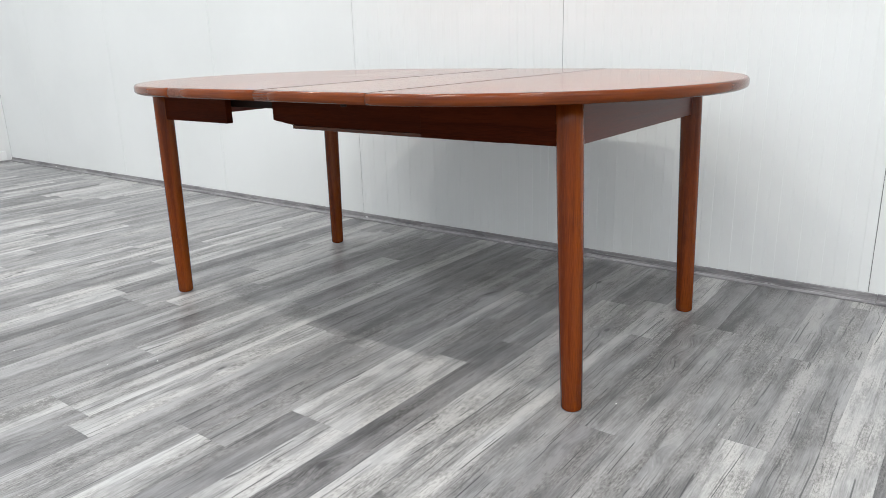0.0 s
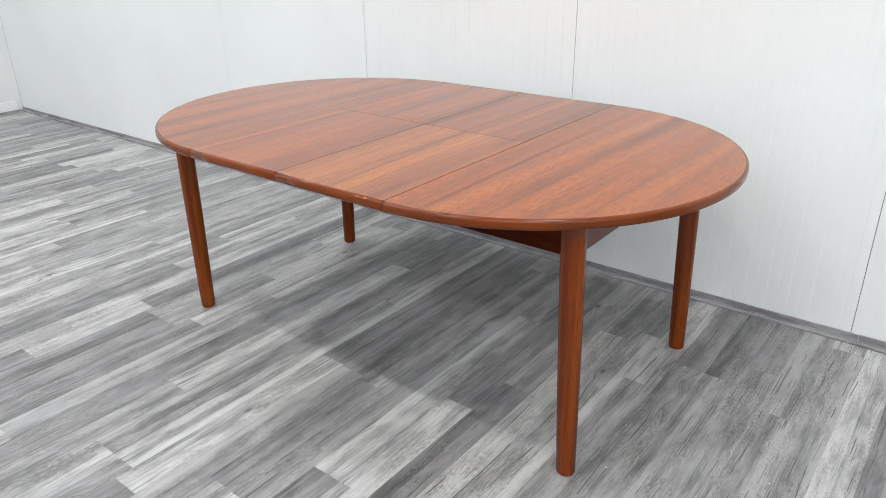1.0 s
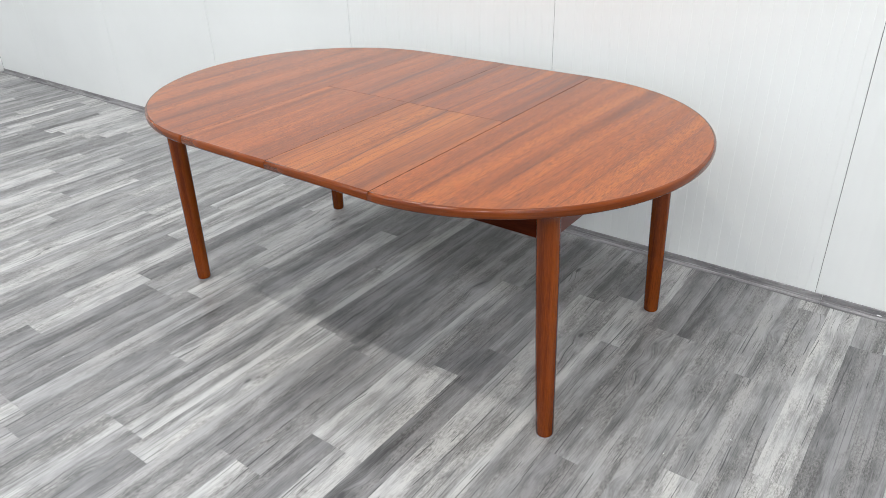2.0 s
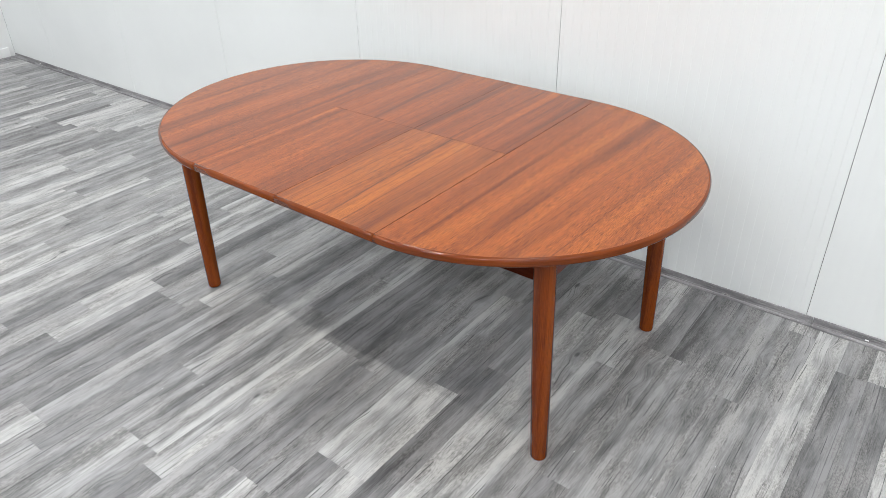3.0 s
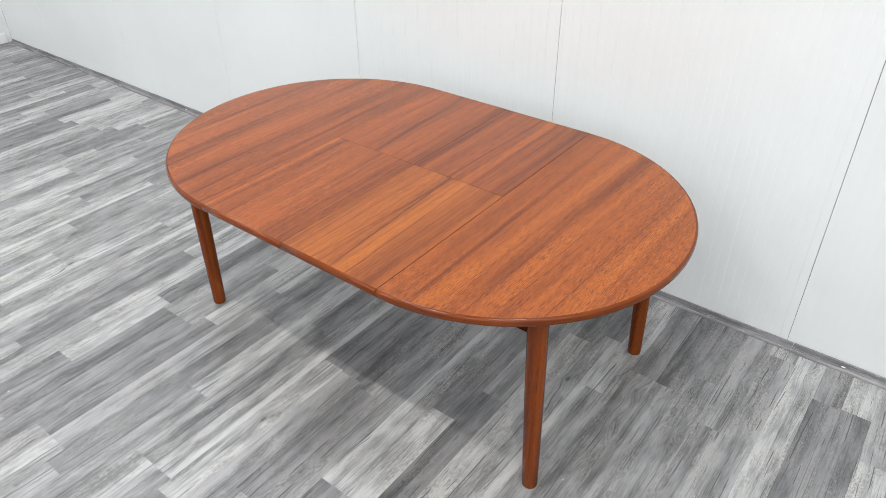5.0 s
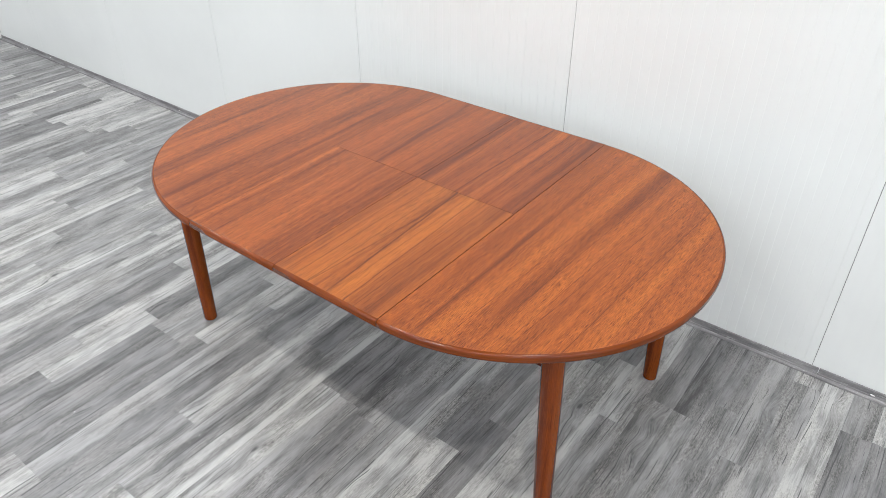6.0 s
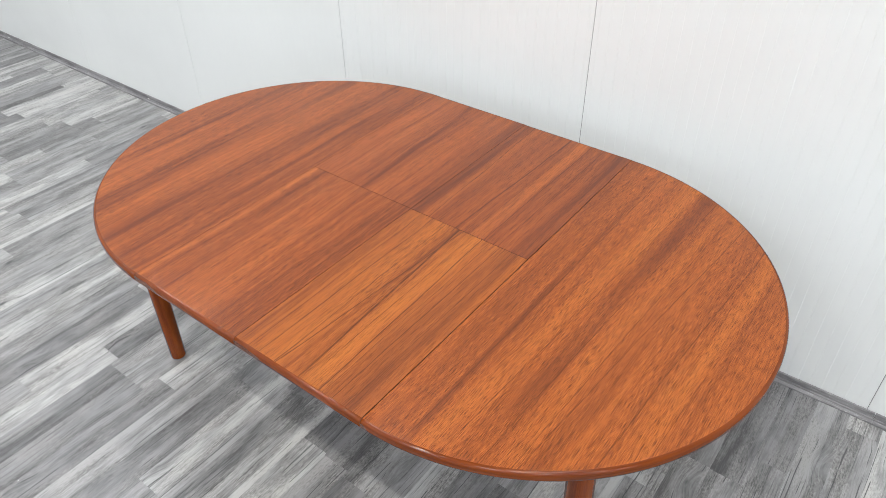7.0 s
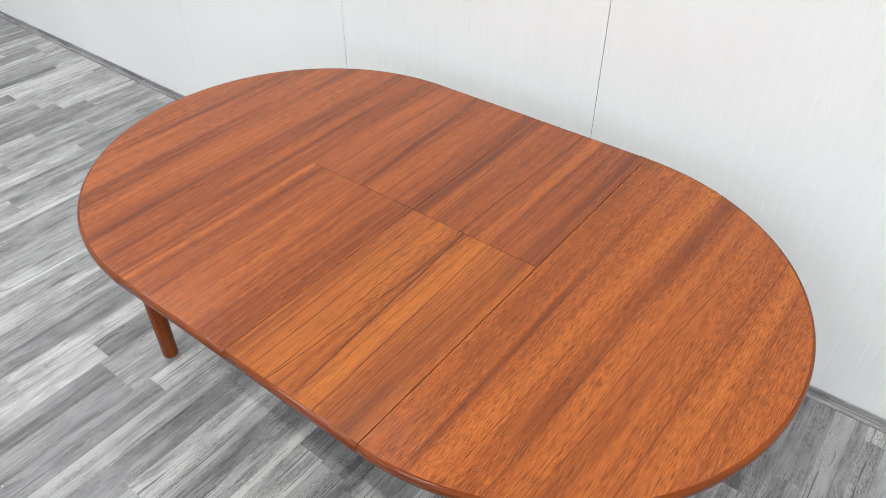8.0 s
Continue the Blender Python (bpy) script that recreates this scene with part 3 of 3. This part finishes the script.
def leg(cx, cy, lean):
    """A turned leg, thickest under the top, that leans inwards along the table."""
    bm = bmesh.new()
    lathe(bm, [(0.0205, 0.0), (0.0240, 0.003), (0.0250, 0.008), (0.0266, 0.16), (0.0282, 0.34), (0.0293, 0.52), (0.0297, 0.66), (0.0297, TABLE_H - EDGE)], cx, cy)
    for v in bm.verts:
        v.co.x += lean * v.co.z / 0.7
    return part("leg", bm, TEAK_LEG, table, "round tapered teak leg")


for cy in (LEG_S, LEG_N):
    leg(LEG_W, cy, SPLAY_W)
    leg(LEG_E, cy, -SPLAY_E)
TOP_W, TOP_E = LEG_W + SPLAY_W, LEG_E - SPLAY_E

# aprons and the sliding runners under the top
UNDER, LOW = TABLE_H - EDGE, 0.609
for cx in (TOP_W, TOP_E):
    bm = bmesh.new()
    box(bm, cx - 0.010, cx + 0.012, LEG_S + 0.024, LEG_N - 0.024, LOW, UNDER, 0.0015)
    part("end_apron", bm, TEAK_APRON_END, table)
for cy, s in ((LEG_S, 1), (LEG_N, -1)):
    ya, yb = sorted((cy - s * 0.010, cy + s * 0.012))
    bm = bmesh.new()
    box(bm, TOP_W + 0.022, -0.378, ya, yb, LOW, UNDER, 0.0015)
    part("side_apron", bm, TEAK_APRON_SHADED, table)
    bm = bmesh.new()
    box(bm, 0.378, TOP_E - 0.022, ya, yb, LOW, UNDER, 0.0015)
    part("side_apron", bm, TEAK_APRON_SHADED, table)
    ya, yb = sorted((cy + s * 0.0135, cy + s * 0.038))
    bm = bmesh.new()
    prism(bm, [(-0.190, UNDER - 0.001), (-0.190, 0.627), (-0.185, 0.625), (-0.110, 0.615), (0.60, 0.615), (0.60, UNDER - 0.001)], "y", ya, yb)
    part("runner", bm, TEAK_APRON_SHADED, table, "stepped sliding runner, colour darkened for the shade under the top")
    bm = bmesh.new()
    box(bm, -0.107, 0.60, ya - 0.001, yb + 0.001, 0.6045, 0.6145, 0.001)
    part("runner_strip", bm, RUNNER_STRIP, table, "slightly paler brown strip under the runner")
    ya, yb = sorted((cy + s * 0.040, cy + s * 0.063))
    bm = bmesh.new()
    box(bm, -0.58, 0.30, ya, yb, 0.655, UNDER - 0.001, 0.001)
    part("runner", bm, TEAK_DEEP_SHADE, table, "sliding runner under the top, near-black for the shade there")

# small catch between the runners, near-black to stand for a round shadow
bm = bmesh.new()
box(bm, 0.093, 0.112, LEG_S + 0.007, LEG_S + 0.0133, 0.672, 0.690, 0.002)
part("catch", bm, TEAK_DEEP_SHADE, table, "small leaf catch, near-black for the round shadow there")

# white flecks of sealant on the floor trim
rng_fleck = random.Random(3)
for fx in (-4.44, -4.10, -2.53, -0.91, 1.455):
    bm = bmesh.new()
    bmesh.ops.create_icosphere(bm, subdivisions=2, radius=0.006)
    for v in bm.verts:
        v.co = Vector((v.co.x * 1.3, v.co.y * 0.5, v.co.z * 0.35)) * rng_fleck.uniform(0.85, 1.15)
        v.co += Vector((fx, Y1 - 0.010, 0.0125))
    part("sealant_fleck", bm, GLOSS, trim)


def scrap(x, y, turn, size):
    """A curled sliver of white packing foam left on the floor."""
    bm = bmesh.new()
    n = 10
    rows = []
    for k in range(n + 1):
        a = 2.6 * k / n
        w = size * 0.30 * (1 - 0.5 * abs(2 * k / n - 1))
        rows.append([bm.verts.new((size * math.sin(a), u * w, 0.0006 + h + size * 0.35 * (1 - math.cos(a)) * 0.5)) for u, h in ((-1, 0), (1, 0), (1, 0.0012), (-1, 0.0012))])
    for a, b in zip(rows, rows[1:]):
        for i in range(4):
            bm.faces.new((a[i], a[(i + 1) % 4], b[(i + 1) % 4], b[i]))
    bm.faces.new(rows[0])
    bm.faces.new(rows[-1])
    ob = tagged(part("foam_scrap", bm, GLOSS), "tiny curled white scrap lying on the grey floor", "scrap", "scraps on the floor")
    ob.matrix_world = pose(x, y, 0, 0, 0, turn)


for x, y, turn, size in ((-0.926, -1.064, 30, 0.005), (-0.693, -0.865, 120, 0.0035), (-0.366, -0.760, 15, 0.003), (-0.270, -0.668, 80, 0.003),
                         (0.870, -0.188, 20, 0.004), (1.096, -0.153, 70, 0.0035), (1.229, 0.002, 140, 0.0035), (0.212, 0.019, 50, 0.003), (0.289, 0.080, 0, 0.003)):
    scrap(x, y, turn, size)

# ---- floor strips ----
PALE, GREY, DARK = 0, 1, 2
TONE = {"P": PALE, "G": GREY, "D": DARK}
# rows whose strip ends stand out: tones from the camera's side to the wall, with the y of each end between them
LAID = {
    -32: "G 0.106 D 0.750 P", -27: "D 0.344 P", -24: "G 0.443 P", -22: "G -0.421 P 0.207 G", -18: "P -0.173 G", -14: "G 0.032 P",
    -12: "P -0.040 G", -11: "D -0.838 G -0.041 P", -9: "G 0.177 P", -6: "D -0.838 P -0.398 D", -3: "G -1.077 D -0.370 P", -2: "P -1.077 G",
    0: "G -0.646 P", 1: "P -0.936 G -0.133 D", 2: "G -0.936 P", 3: "D -0.985 P -0.248 D", 4: "G -0.256 D", 5: "G -0.832 D -0.280 G",
    6: "P -0.834 G", 7: "D -0.643 P", 8: "P -0.643 P -0.194 D", 9: "D -0.023 G", 10: "P 0.446 G", 11: "G -0.758 P 0.516 D",
    12: "G 0.226 P", 13: "D -0.318 G 0.400 D", 14: "G 0.396 D", 15: "G -0.577 G 0.514 D", 16: "P -0.200 G 0.303 G", 17: "G 0.796 P",
    18: "P -0.085 P 0.855 D", 19: "D 0.654 G", 20: "D 0.661 P",
}
BOARD = 1.285
rng = random.Random(11)


def tone_pick(last):
    choice = rng.choices((PALE, GREY, DARK), (0.34, 0.42, 0.24))[0]
    return choice if choice != last else rng.choices((PALE, GREY, DARK), (0.34, 0.42, 0.24))[0]


strips = []
joint = 0.0
row0, row1 = math.floor((X0 - PHASE) / STRIP), math.ceil((X1 - PHASE) / STRIP)
for row in range(row0, row1):
    xa, xb = max(X0, PHASE + row * STRIP), min(X1, PHASE + (row + 1) * STRIP)
    if row % 2:
        # two rows make one board and share its end joints
        joint = rng.uniform(-1.0, -1.0 + BOARD)
    words = LAID.get(row, "").split()
    tones, ends = [TONE[w] for w in words[::2]], [float(w) for w in words[1::2]]
    lengths = (1.05, 1.15, BOARD) if ends else (0.50, 0.66, 0.80, 0.95, 1.10)
    if not ends:
        ends, tones = [joint], [tone_pick(None), tone_pick(None)]
    while ends[-1] < Y1:
        ends.append(ends[-1] + rng.choice(lengths) + rng.uniform(-0.05, 0.05))
        tones.append(tone_pick(tones[-1]))
    while ends[0] > Y0:
        ends.insert(0, ends[0] - rng.choice(lengths) + rng.uniform(-0.05, 0.05))
        tones.insert(0, tone_pick(tones[0]))
    for ya, yb, tone in zip(ends, ends[1:], tones[1:]):
        strips.append((xa, xb, max(ya, Y0), min(yb, Y1), tone))


def strip_mesh():
    """A unit strip, open below, with a fine worn arris."""
    bm = bmesh.new()
    e = 0.0012
    low = [bm.verts.new((x, y, -0.008)) for x, y in ((-0.5, -0.5), (0.5, -0.5), (0.5, 0.5), (-0.5, 0.5))]
    mid = [bm.verts.new((v.co.x, v.co.y, -0.0001)) for v in low]
    top = [bm.verts.new((v.co.x * (1 - e * 2), v.co.y * (1 - e * 0.4), 0.0)) for v in low]
    for a, b in ((low, mid), (mid, top)):
        for i in range(4):
            bm.faces.new((a[i], a[(i + 1) % 4], b[(i + 1) % 4], b[i]))
    bm.faces.new(top)
    return bm


unit = []
for m in OAK:
    bm = strip_mesh()
    me = bpy.data.meshes.new("floor_strip")
    bm.to_mesh(me)
    bm.free()
    me.materials.append(m)
    unit.append(me)
JOIN = 0.00016
near = [s for s in strips if -3.8 < s[0] < 2.3 and s[3] > -1.3]
for xa, xb, ya, yb, tone in near[:300]:
    ob = new("floor_strip", unit[tone])
    ob.parent = floor
    ob.location = ((xa + xb) / 2, (ya + yb) / 2, 0)
    ob.scale = (xb - xa - JOIN, yb - ya - JOIN, 1)
chosen = set(near[:300])
verts, faces, index = [], [], []
for s in strips:
    if s in chosen:
        continue
    xa, xb, ya, yb, tone = s
    k = len(verts)
    h = JOIN / 2
    corners = ((xa + h, ya + h), (xb - h, ya + h), (xb - h, yb - h), (xa + h, yb - h))
    verts += [(x, y, -0.008) for x, y in corners] + [(x, y, 0.0) for x, y in corners]
    faces.append((k + 4, k + 5, k + 6, k + 7))
    faces += [(k + i, k + (i + 1) % 4, k + 4 + (i + 1) % 4, k + 4 + i) for i in range(4)]
    index += [tone] * 5
me = bpy.data.meshes.new("floor_field")
me.from_pydata(verts, [], faces)
for m in OAK_FAR:
    me.materials.append(m)
me.polygons.foreach_set("material_index", index)
field = new("floor_field", me)
field.parent = floor
tagged(field, "grey laminate strips further off", kind="stuff")
